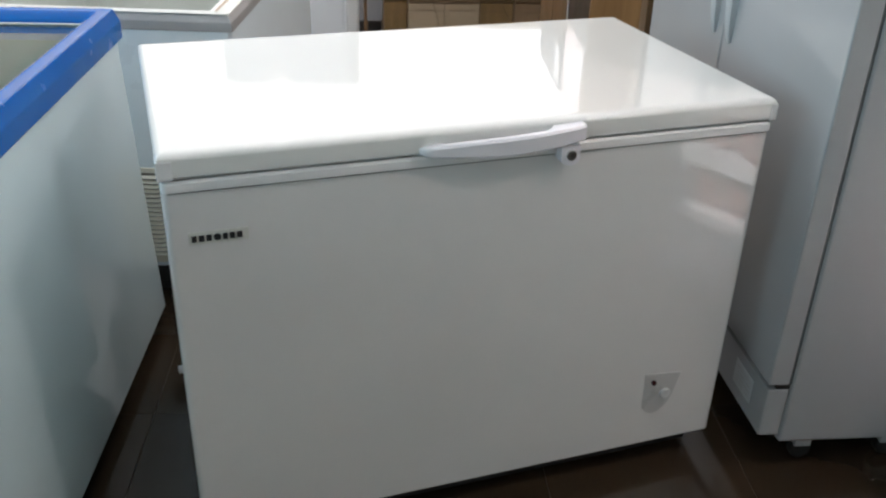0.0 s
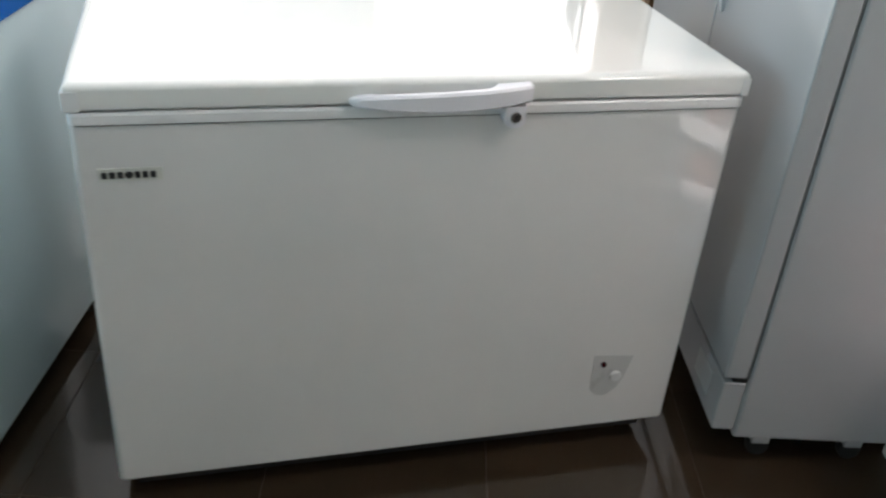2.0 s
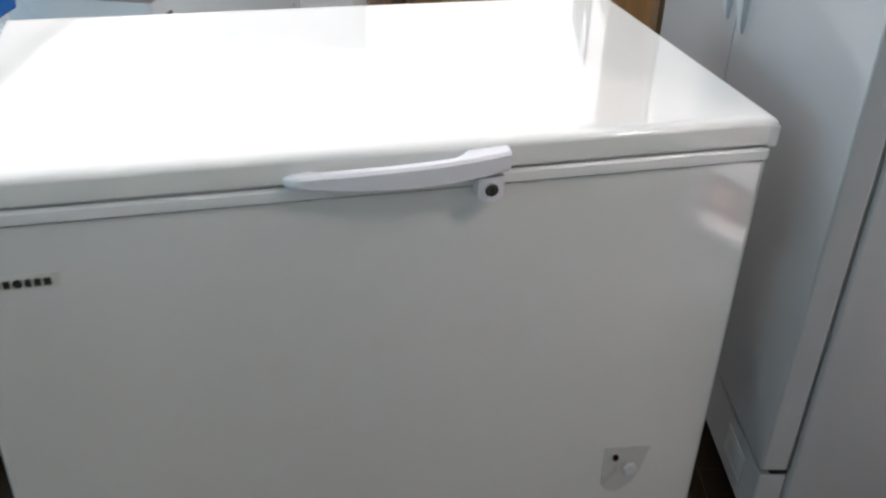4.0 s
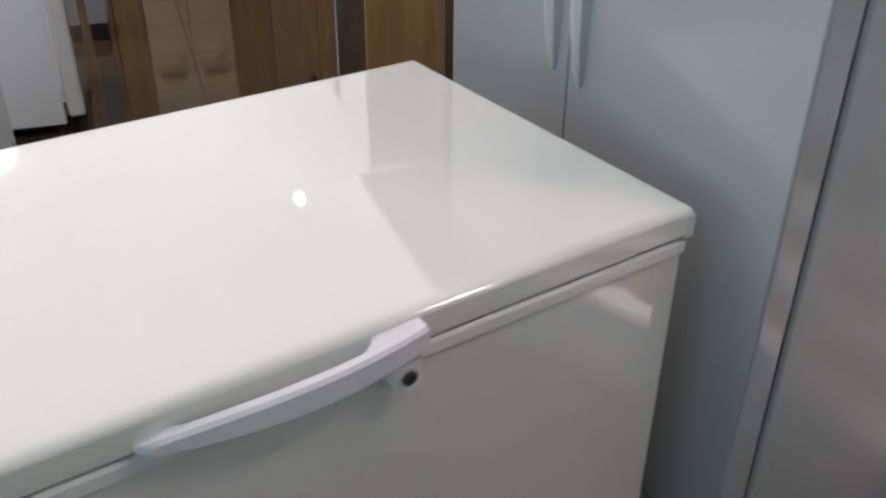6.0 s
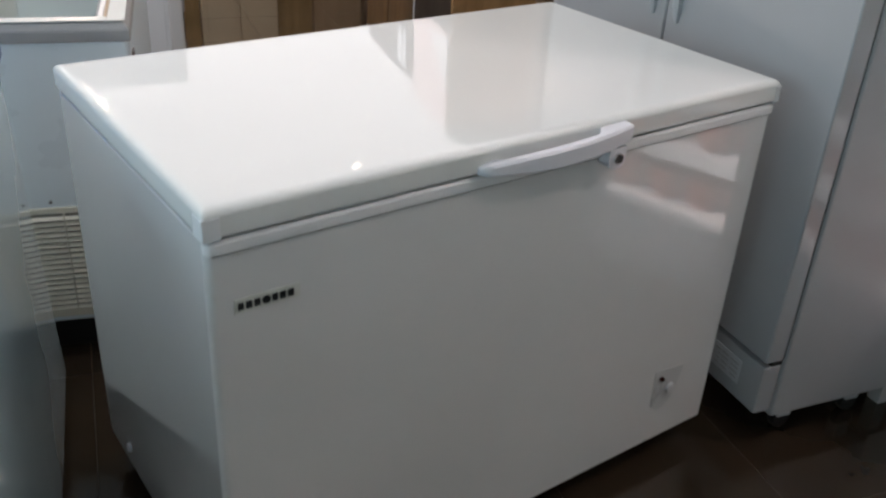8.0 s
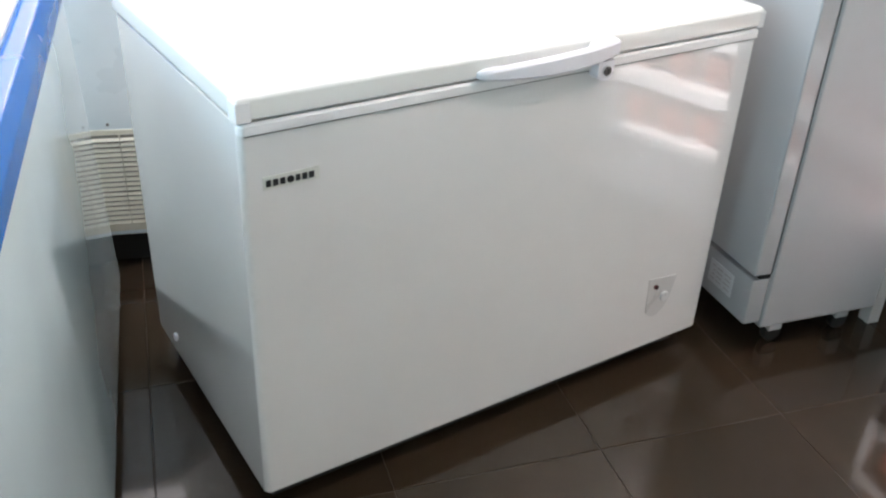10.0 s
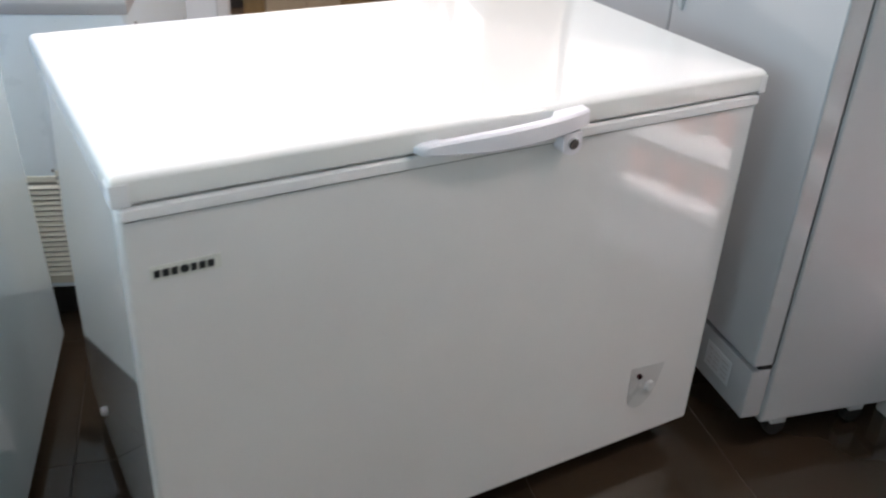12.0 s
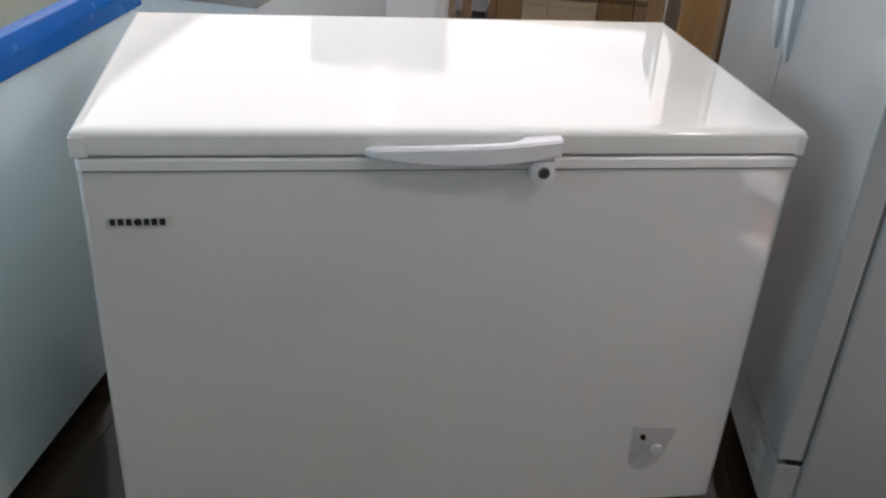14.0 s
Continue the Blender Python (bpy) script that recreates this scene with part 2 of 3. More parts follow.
def loft(rings):
    """Closed rings of the same count joined into a solid."""
    bm = bmesh.new()
    rows = [[bm.verts.new(p) for p in ring] for ring in rings]
    n = len(rows[0])
    for a, b in zip(rows, rows[1:]):
        for i in range(n):
            bm.faces.new((a[i], a[(i + 1) % n], b[(i + 1) % n], b[i]))
    bm.faces.new(rows[0][::-1])
    bm.faces.new(rows[-1])
    return bm


def round_rect(x0, y0, x1, y1, r, z, n=4):
    out = []
    for cx, cy, a0 in ((x1 - r, y1 - r, 0), (x0 + r, y1 - r, 90), (x0 + r, y0 + r, 180), (x1 - r, y0 + r, 270)):
        for k in range(n + 1):
            a = radians(a0 + 90 * k / n)
            out.append((cx + r * math.cos(a), cy + r * math.sin(a), z))
    return out


# ---- the shop ----
floor = thing("floor", "glossy brown tiled shop floor", "floor", room(0, 0), kind="structure")
part("grout_bed", box(U0 - 0.1, V0 - 0.1, -0.12, U1 + 0.1, V1 + 0.1, -0.0015), GROUT, floor)

wall_thick = 0.2


def wall(name, m, length, openings=()):
    """A wall along local x from 0, with openings (x0, x1, z0, z1) cut through."""
    base = thing(name, "plain warm white painted shop wall", "wall", m, kind="structure")
    bm = bmesh.new()
    xs = 0.0
    for x0, x1, z0, z1 in sorted(openings):
        box(xs, 0, 0, x0, wall_thick, TOP, bm=bm)
        box(x0, 0, 0, x1, wall_thick, z0, bm=bm)
        box(x0, 0, z1, x1, wall_thick, TOP, bm=bm)
        xs = x1
    box(xs, 0, 0, length, wall_thick, TOP, bm=bm)
    part("masonry", bm, PAINT, base, smooth=False)
    return base


wall("wall_back", room(U0, V1), U1 - U0)
wall("wall_front", room(U1, V0, 0, 180), U1 - U0)
wall("wall_right", room(U1, V1, 0, -90), V1 - V0)
wall("wall_left", room(U0, V0, 0, 90), V1 - V0, [(0.6, 4.8, 0.8, 2.5)])
panel = thing("wall_panel", "green painted panels along the back corner walls", "wall panel", room(0, 0), kind="structure")
part("panel", box(U0 + 0.002, 4.6, 0.02, U0 + 0.022, V1 - 0.025, 1.5, 0.004), GREENWALL, panel)
part("panel", box(U0 + 0.024, V1 - 0.022, 0.02, -1.95, V1 - 0.002, 1.5, 0.004), GREENWALL, panel)
bm = bmesh.new()
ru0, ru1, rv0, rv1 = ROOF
HATCH = (-0.465, 0.0, -1.26, -0.66)    # u0, u1, v0, v1 of an unseen hatch added for sun on the rack
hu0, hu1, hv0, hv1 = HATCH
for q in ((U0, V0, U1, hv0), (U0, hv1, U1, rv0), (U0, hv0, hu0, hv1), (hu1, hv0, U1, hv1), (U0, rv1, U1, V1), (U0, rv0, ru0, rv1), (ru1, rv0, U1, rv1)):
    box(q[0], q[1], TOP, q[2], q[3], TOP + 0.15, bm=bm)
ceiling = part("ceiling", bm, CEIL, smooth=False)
ceiling.matrix_world = room(0, 0)
tagged(ceiling, "plain white painted shop ceiling", "ceiling", kind="structure")

# Unseen window, added to give bluish fill from the left.
window = thing("added_window", "unseen white framed window added for bluish fill", "window", room(U0, V0, 0, 90), kind="structure")
for x0, x1 in ((0.6, 0.66), (1.98, 2.04), (3.36, 3.42), (4.74, 4.8)):
    part("window_frame", box(x0, 0.06, 0.8, x1, 0.12, 2.5, 0.006), PLASTIC, window)
for z0, z1 in ((0.8, 0.86), (2.44, 2.5)):
    part("window_frame", box(0.66, 0.064, z0, 4.74, 0.116, z1, 0.006), PLASTIC, window)


# Hatch added out of view, so that a sunbeam brightens the rack.
hatch = thing("added_hatch", "unseen roof hatch added so that sun falls on the rack", "window", room(0, 0), kind="structure")
for q in ((hu0, hv0, hu0 + 0.03, hv1), (hu1 - 0.03, hv0, hu1, hv1), (hu0 + 0.031, hv0, hu1 - 0.031, hv0 + 0.03), (hu0 + 0.031, hv1 - 0.03, hu1 - 0.031, hv1)):
    part("window_frame", box(q[0], q[1], TOP + 0.151, q[2], q[3], TOP + 0.18, 0.003), PLASTIC, hatch)

# Unseen rooflight added to light the shop; its opaque sheet blocks the sun.
rooflight = thing("added_rooflight", "unseen white framed roof opening added to light the shop", "window", room(0, 0), kind="structure")
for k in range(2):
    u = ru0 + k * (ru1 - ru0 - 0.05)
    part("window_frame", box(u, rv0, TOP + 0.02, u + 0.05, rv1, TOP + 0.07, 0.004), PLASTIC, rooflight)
part("blocking_sheet", box(ru0 - 0.02, rv0 - 0.02, TOP + 0.152, ru1 + 0.02, rv1 + 0.02, TOP + 0.160), CEIL, rooflight, "white opaque sheet added to block the sun")
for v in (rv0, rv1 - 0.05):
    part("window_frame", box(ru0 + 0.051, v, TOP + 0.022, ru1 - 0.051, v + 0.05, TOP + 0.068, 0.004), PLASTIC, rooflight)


# ---- chest freezer ----
W, D, H = 1.12, 0.65, 0.85
EDGE, DROP = 0.019, 0.011         # round of the lid's upper edge, inwards and down
freezer = thing("chest_freezer", "glossy white chest freezer with closed lid", "freezer", pose(0, 0, 0))
bm = loft([round_rect(0.002 + i, 0.006 + i, W - i, D - 0.006 - i, 0.012, z, 7) for i, z in ((0.006, 0.066), (0.0015, 0.0672), (0.0, 0.070), (0.0, 0.8015), (0.0015, 0.8035), (0.006, 0.8038))])
body = part("body", bm, WHITE, freezer)
bm = loft([round_rect(0.0026 + i, 0.001 + i, W - 0.0006 - i, 0.07, 0.011, z, 6) for i, z in ((0.0025, 0.7850), (0.0006, 0.7857), (0.0, 0.7875), (0.0, 0.7995), (0.001, 0.8015), (0.004, 0.8042))])
part("trim_strip", bm, TRIM, freezer, "white plastic trim strip")
# Thin grey strip that paints the shadow line below the trim.
part("groove", box(0.012, 0.0054, 0.7822, W - 0.010, 0.02, 0.7850), GASKET, freezer, "dark strip painting the shade under the trim strip", smooth=False)
part("gasket", box(0.014, 0.013, 0.8, W - 0.012, D - 0.015, 0.814), GASKET, freezer, "grey rubber gasket")


def lid_mesh():
    rings = []
    for ins, z in [(0.004, 0.8085), (0.0005, 0.812), (0.0, 0.818), (0.0, H - DROP)] + [(EDGE * (1 - math.cos(radians(a))), H - DROP + DROP * math.sin(radians(a))) for a in (15, 30, 45, 60, 75, 90)] + [(0.03, H + 0.0001)]:
        rings.append(round_rect(ins * 0.7 - 0.0005, ins, W + 0.002 - ins * 0.7, D - ins, max(0.002, 0.006 - ins * 0.2), z, 5))
    return loft(rings)


lid = part("lid", lid_mesh(), LIDWHITE, freezer)
for x0, x1 in ((-0.0014, 0.0235), (W - 0.013, W + 0.0029)):
    part("corner_cap", box(x0, -0.0009, 0.8068, x1, 0.03, 0.8395, 0.0022, 3), TRIM, lid, "white plastic corner cap")
for x0 in (0.16, 0.86):
    part("hinge", box(x0, D - 0.012, 0.70, x0 + 0.09, D + 0.012, 0.838, 0.004), PLASTIC, freezer)


def handle_mesh():
    """Bowed grip, thicker towards one end, with both ends set on the lid's front."""
    rings = []
    steps = 28
    for i in range(steps + 1):
        s = i / steps
        hx = 0.418 + s * 0.296
        zt = 0.8235 + 0.0185 * s ** 0.8
        zb = 0.8095 - 0.010 * math.sin(math.pi * min(1, s * 1.05)) ** 0.7 + 0.004 * s
        yo = -0.006 - 0.029 * (math.sin(math.pi * min(1.0, 0.10 + s * 0.80)) ** 0.8) * (0.55 + 0.45 * s) - 0.004 * s
        if i == 0:
            zt, zb, yo = 0.8205, 0.811, -0.004
        near_end = s < 0.11 or s > 0.80
        yi = 0.002 if near_end else yo + 0.013
        if 0.76 < s <= 0.80:
            yi = yo + 0.019
        b = min(0.004, (zt - zb) * 0.25, (yi - yo) * 0.35)
        rings.append([(hx, yo + b, zb), (hx, yo, zb + b), (hx, yo, zt - b), (hx, yo + b, zt), (hx, yi, zt), (hx, yi, zb)])
    return loft(rings)


handle = part("handle", handle_mesh(), PLASTIC, freezer, "bowed white plastic handle")
tab = [(0.671, 0.806), (0.671, 0.779)] + [(0.689 + 0.018 * math.cos(a), 0.781 + 0.012 * math.sin(a)) for a in [math.pi + math.pi * k / 10 for k in range(11)]] + [(0.707, 0.806)]
lock = part("lock", prism(tab, -0.019, 0.008), PLASTIC, freezer, "white lock housing")
part("lock_ring", tube(0.0095, 0.006, "y", (0.689, -0.0205, 0.789), 24, bevel=0.001), CHROME, lock, "metal ring of the lock")
plug = part("lock_plug", tube(0.0070, 0.004, "y", (0.689, -0.0232, 0.789), 20), LOCKGREY, lock, "dark grey lock plug")
part("key_slot", box(0.6878, -0.0256, 0.7845, 0.6902, -0.0248, 0.7935), BLACK, plug)

badge = part("badge", box(0.036, 0.0045, 0.691, 0.131, 0.008, 0.713, 0.0008), BADGE, freezer, "silver maker's badge")
# plain blocks of uneven width on both sides of a round mark
bx = 0.0405
for wide in (0.0078, 0.0086, 0.0082, 0.0, 0.0076, 0.0082, 0.0086):
    if wide:
        part("badge_mark", box(bx, 0.0034, 0.6962, bx + wide, 0.0050, 0.7070), INK, badge, "black block mark", smooth=False)
        bx += wide + 0.0034
    else:
        part("badge_mark", tube(0.0060, 0.002, "y", (bx + 0.0056, 0.0042, 0.7016), 20), INK, badge, "black round mark")
        bx += 0.0142

shield = [(0.930, 0.255), (0.932, 0.180)] + [(0.962 + 0.030 * math.cos(a), 0.178 + 0.030 * math.sin(a)) for a in [math.pi + math.pi * 0.62 * k / 10 for k in range(1, 11)]] + [(0.992, 0.166), (1.004, 0.192), (1.012, 0.225), (1.017, 0.246)]
control = part("control_panel", prism(shield, 0.0048, 0.009), CONTROLGREY, freezer, "pale grey thermostat panel")
part("indicator", tube(0.0058, 0.006, "y", (0.952, 0.003, 0.231), 18), RED, control, "dark red indicator lamp")
knob = part("dial_knob", tube(0.0125, 0.007, "y", (0.984, 0.0025, 0.198), 24, bevel=0.002), KNOB, control, "small grey dial knob")
part("pointer", box(0.9827, -0.0022, 0.198, 0.9853, -0.0006, 0.209), PANEL, knob)
# Black block added below the body: stops light there and darkens the gap.
part("under_block", box(0.03, 0.05, 0.014, W - 0.03, D - 0.03, 0.068), BLACK, freezer, "black block added for the shade under the body")
part("drain_plug", tube(0.009, 0.012, "x", (0.002, 0.50, 0.118), 18, bevel=0.002), PLASTIC, freezer, "small white drain plug")
for fx in (0.09, W - 0.09):
    for fy in (0.09, D - 0.11):
        foot = part("caster", tube(0.024, 0.02, "x", (fx, fy, 0.025), 20, bevel=0.004), BLACK, freezer, "small black caster")
        part("fork", box(fx - 0.014, fy - 0.012, 0.028, fx + 0.014, fy + 0.012, 0.052, 0.002), CHROME, foot)


# ---- two-door refrigerator ----
def refrigerator():
    fr = thing("refrigerator", "tall cool white two-door refrigerator on casters", "refrigerator", pose(1.178, -0.084, 0, 0, 0, -13.3))
    # local x: into the body, local y: along the front
    L, dep, top = 1.085, 0.40, 1.52
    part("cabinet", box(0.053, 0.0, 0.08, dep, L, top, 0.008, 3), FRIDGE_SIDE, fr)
    part("door_seal", box(0.040, 0.005, 0.235, 0.055, L - 0.005, top - 0.03), SEAL, fr, "dark rubber door seal")
    for y0, y1, hy in ((0.0, 0.5545, 0.5545 - 0.043), (0.5595, L, 0.5595 + 0.046)):
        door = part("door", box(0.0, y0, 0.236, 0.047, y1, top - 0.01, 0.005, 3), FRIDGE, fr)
        rings = []
        for i in range(25):
            s = i / 24
            z = 0.835 + s * 0.48
            w = 0.005 + 0.013 * math.sin(math.pi * s) ** 0.45
            out = 0.005 + 0.024 * math.sin(math.pi * s) ** 0.6
            rings.append([(0.004, hy - w, z), (-out * 0.7, hy - w, z), (-out, hy - w * 0.4, z), (-out, hy + w * 0.4, z), (-out * 0.7, hy + w, z), (0.004, hy + w, z)])
        part("handle", loft(rings), FRIDGE_PLASTIC, door, "curved grey-white handle")
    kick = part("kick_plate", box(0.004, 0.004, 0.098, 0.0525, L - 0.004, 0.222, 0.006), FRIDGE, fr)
    sticker = part("sticker", box(0.0028, 0.070, 0.135, 0.0045, 0.165, 0.196, 0.0004), FRIDGE_PLASTIC, kick, "grey-white sticker with small bars")
    for row in range(4):
        for y0, y1 in ((0.078, 0.100 + 0.006 * (row % 2)), (0.112, 0.134), (0.140, 0.156 - 0.004 * (row % 3))):
            part("bar", box(0.0022, y0, 0.145 + row * 0.012, 0.0032, y1, 0.150 + row * 0.012), RIMGREY, sticker, smooth=False)
    part("hinge", box(0.022, 0.006, 0.222, 0.0525, 0.05, 0.236, 0.002), BLACK, fr, "black lower hinge")
    for fx in (0.135, dep - 0.06):
        for fy in (0.05, L - 0.06):
            leg = part("caster_bracket", box(fx - 0.02, fy - 0.016, 0.036, fx + 0.02, fy + 0.016, 0.082, 0.004), FRIDGE_PLASTIC, fr)
            part("wheel", tube(0.025, 0.022, "y", (fx, fy, 0.0255), 20, bevel=0.003), BLACK, leg)
    return fr


refrigerator()


def locker():
    lo = thing("metal_locker", "pale grey metal locker behind the refrigerator", "locker", pose(1.178, -0.084, 0, 0, 0, -13.3) @ Matrix.Translation((0.42, 0.0, 0)))
    part("cabinet", box(0, 0.02, 0.085, 0.55, 0.75, 1.5, 0.006), PANEL, lo)
    for fx in (0.03, 0.52):
        for fy in (0.05, 0.7):
            part("leg", box(fx - 0.018, fy - 0.018, 0, fx + 0.018, fy + 0.018, 0.088, 0.002), PANEL, lo)


locker()


# ---- blue-rimmed display freezer ----
def display_freezer(name, label, m, length, width, z0, z1, rim_h, rim_mat, body_mat, rim_w, inner_mat, flare=(0.0, 0.0), over=0.01):
    """Local x to the right, y along its length; the corner at the origin is its far right one, it runs to -y and -x."""
    f = thing(name, label, "freezer", m)
    bm = box(-width, -length, z0, 0, 0, z1)
    for v in bm.verts:
        if v.co.z < z1 - 0.1:
            v.co.x += flare[0] if v.co.x > -width / 2 else 0.0
            v.co.y += flare[1] if v.co.y > -length / 2 else 0.0
    top = [fc for fc in bm.faces if fc.normal.z > 0.9]
    bmesh.ops.inset_region(bm, faces=top, thickness=rim_w * 0.9)
    bmesh.ops.translate(bm, verts=list({v for fc in top for v in fc.verts}), vec=(0, 0, -(z1 - z0) * 0.72))
    vert = [e for e in bm.edges if abs(e.verts[0].co.z - e.verts[1].co.z) > (z1 - z0) * 0.95]
    bmesh.ops.bevel(bm, geom=vert, offset=0.012, segments=3, profile=0.5, affect="EDGES")
    b = part("body", bm, body_mat, f)
    li = box(-width + rim_w, -length + rim_w, z1 - (z1 - z0) * 0.70, -rim_w, -rim_w, z1 + 0.002)
    for fc in [fc for fc in li.faces if fc.normal.z > 0.9]:
        li.faces.remove(fc)
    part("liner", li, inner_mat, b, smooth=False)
    rim = bmesh.new()
    o = over
    rings = []
    prof = [(o, z1 - 0.004), (o, z1 + rim_h * 0.55), (o - 0.012, z1 + rim_h), (-rim_w * 0.62, z1 + rim_h), (-rim_w, z1 + rim_h * 0.72), (-rim_w, z1 - 0.004)]
    for cx, cy, sx, sy in ((0, 0, 1, 1), (0, -length, 1, -1), (-width, -length, -1, -1), (-width, 0, -1, 1)):
        rings.append([rim.verts.new((cx + sx * d, cy + sy * d, z)) for d, z in prof])
    for a, c in zip(rings, rings[1:] + rings[:1]):
        for i in range(len(prof)):
            j = (i + 1) % len(prof)
            rim.faces.new((a[i], a[j], c[j], c[i]))
    bmesh.ops.bevel(rim, geom=[e for e in rim.edges], offset=0.004, segments=2, profile=0.5, affect="EDGES")
    part("rim", rim, rim_mat, f)
    part("plinth", box(-width + 0.05, -length + 0.05, 0.0, -0.05, -0.05, z0 + 0.01), BLACK, f)
    zf = z1 + rim_h * 0.74
    for x0 in (-rim_w - 0.002, -width + rim_w - 0.001):
        part("glass_frame", box(x0, -length + rim_w + 0.002, zf, x0 + 0.003, -rim_w - 0.002, zf + 0.003, 0.001), RIMGREY, f, "thin grey strip beside the glass")
    half = (length - 2 * rim_w) / 2
    for k in range(2):
        zz = z1 + rim_h * (0.52 + 0.16 * k)
        y0 = -rim_w - half * (k + 1) + 0.004 - (0.03 if k == 0 else 0)
        pane = part("glass_lid", box(-width + rim_w + 0.002, y0, zz, -rim_w - 0.002, y0 + half + 0.02, zz + 0.005), GLASS if rim_mat is BLUE else CLEARGLASS, f, "sliding glass lid")
        part("pane_edge", box(-width + rim_w + 0.006, y0 + half + 0.014, zz + 0.0055, -rim_w - 0.006, y0 + half + 0.022, zz + 0.009, 0.001), LINER, pane)
    return f


blue = display_freezer("display_freezer", "white chest display freezer with glossy blue rim and glass top",
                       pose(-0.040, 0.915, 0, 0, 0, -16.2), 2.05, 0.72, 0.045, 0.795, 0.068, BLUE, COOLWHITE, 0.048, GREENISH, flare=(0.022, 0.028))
CREAM_TURN = -20.0
cm = pose(0.228, 0.962, 0, 0, 0, CREAM_TURN) @ Matrix.Translation((0, 1.25, 0))
cream = display_freezer("display_freezer", "pale chest display freezer with grey rim and glass top", cm, 1.25, 0.85, 0.105, 0.782, 0.038, RIMGREY, CREAM, 0.065, LINER, over=0.004)
# vent grille on the near end
grille = part("vent_grille", box(-0.44, -1.256, 0.118, -0.125, -1.249, 0.405, 0.002), VENT, cream, "cream slatted vent grille")
for x0, x1 in ((-0.43, -0.183), (-0.179, -0.135)):
    # Flat sheet: the shade between the slats is put into its dark colour.
    recess = part("recess", box(x0, -1.2568, 0.140, x1, -1.2556, 0.392), VENT_SHADE, grille, "dark sheet painting the shade behind the slats", smooth=False)
    for k in range(18):
        z = 0.142 + k * 0.01375
        bm = prism([(0.0, 0.0), (-0.0058, 0.0005), (-0.0066, 0.0020), (0.0, 0.0085)], x0, x1)
        bmesh.ops.rotate(bm, verts=bm.verts, cent=(0, 0, 0), matrix=Matrix(((0, 1, 0), (1, 0, 0), (0, 0, 1))))
        bmesh.ops.translate(bm, verts=bm.verts, vec=(0, -1.2568, z))
        part("slat", bm, VENT, recess, smooth=False)
part("screw", tube(0.0035, 0.003, "y", (-0.205, -1.251, 0.418), 12), LOCKGREY, cream)
# pale ledge on the rim, with the groove of the sliding lids along both sides
for x0, y0, x1, y1 in ((-0.040, -1.246, -0.004, -0.004), (-0.846, -1.246, -0.810, -0.004), (-0.809, -1.246, -0.041, -1.214), (-0.809, -0.036, -0.041, -0.004)):
    part("ledge", box(x0, y0, 0.8195, x1, y1, 0.8225, 0.0012), LEDGE, cream, "pale ledge of the rim")
for x0, x1, mat, lab in ((-0.060, -0.049, TRIM, "white track strip"), (-0.048, -0.041, BEIGE, "beige track groove")):
    part("lid_track", box(x0, -1.21, 0.8190, x1, -0.04, 0.8215, 0.001), mat, cream, lab)
part("side_latch", box(-0.002, -1.185, 0.722, 0.005, -1.150, 0.736, 0.002), LOCKGREY, cream, "dark slot in the side")


# ---- white upright behind ----
def upright():
    up = thing("upright_freezer", "white upright freezer with closed door", "freezer", pose(0.978, 2.68, 0, 0, 0, -16.0))
    # local x: along the near side, front (door) at x = 0 and facing +x
    part("cabinet", box(-0.62, 0.0, 0.035, -0.07, 0.62, 1.65, 0.008), UPWHITE, up)
    part("door", box(-0.06, -0.002, 0.06, 0.0, 0.622, 1.65, 0.014, 4), WHITE, up)
    part("seal", box(-0.072, 0.003, 0.12, -0.058, 0.615, 1.64), UPWHITE, up)
    part("hinge", box(-0.070, -0.004, 0.16, -0.060, 0.0, 0.20, 0.001), UPWHITE, up)
    for fx in (-0.56, -0.1):
        for fy in (0.05, 0.57):
            part("foot", tube(0.022, 0.036, "z", (fx, fy, 0.018), 16), BLACK, up)
    part("skirt", box(-0.6, 0.03, 0.015, -0.08, 0.59, 0.036), BLACK, up)


upright()


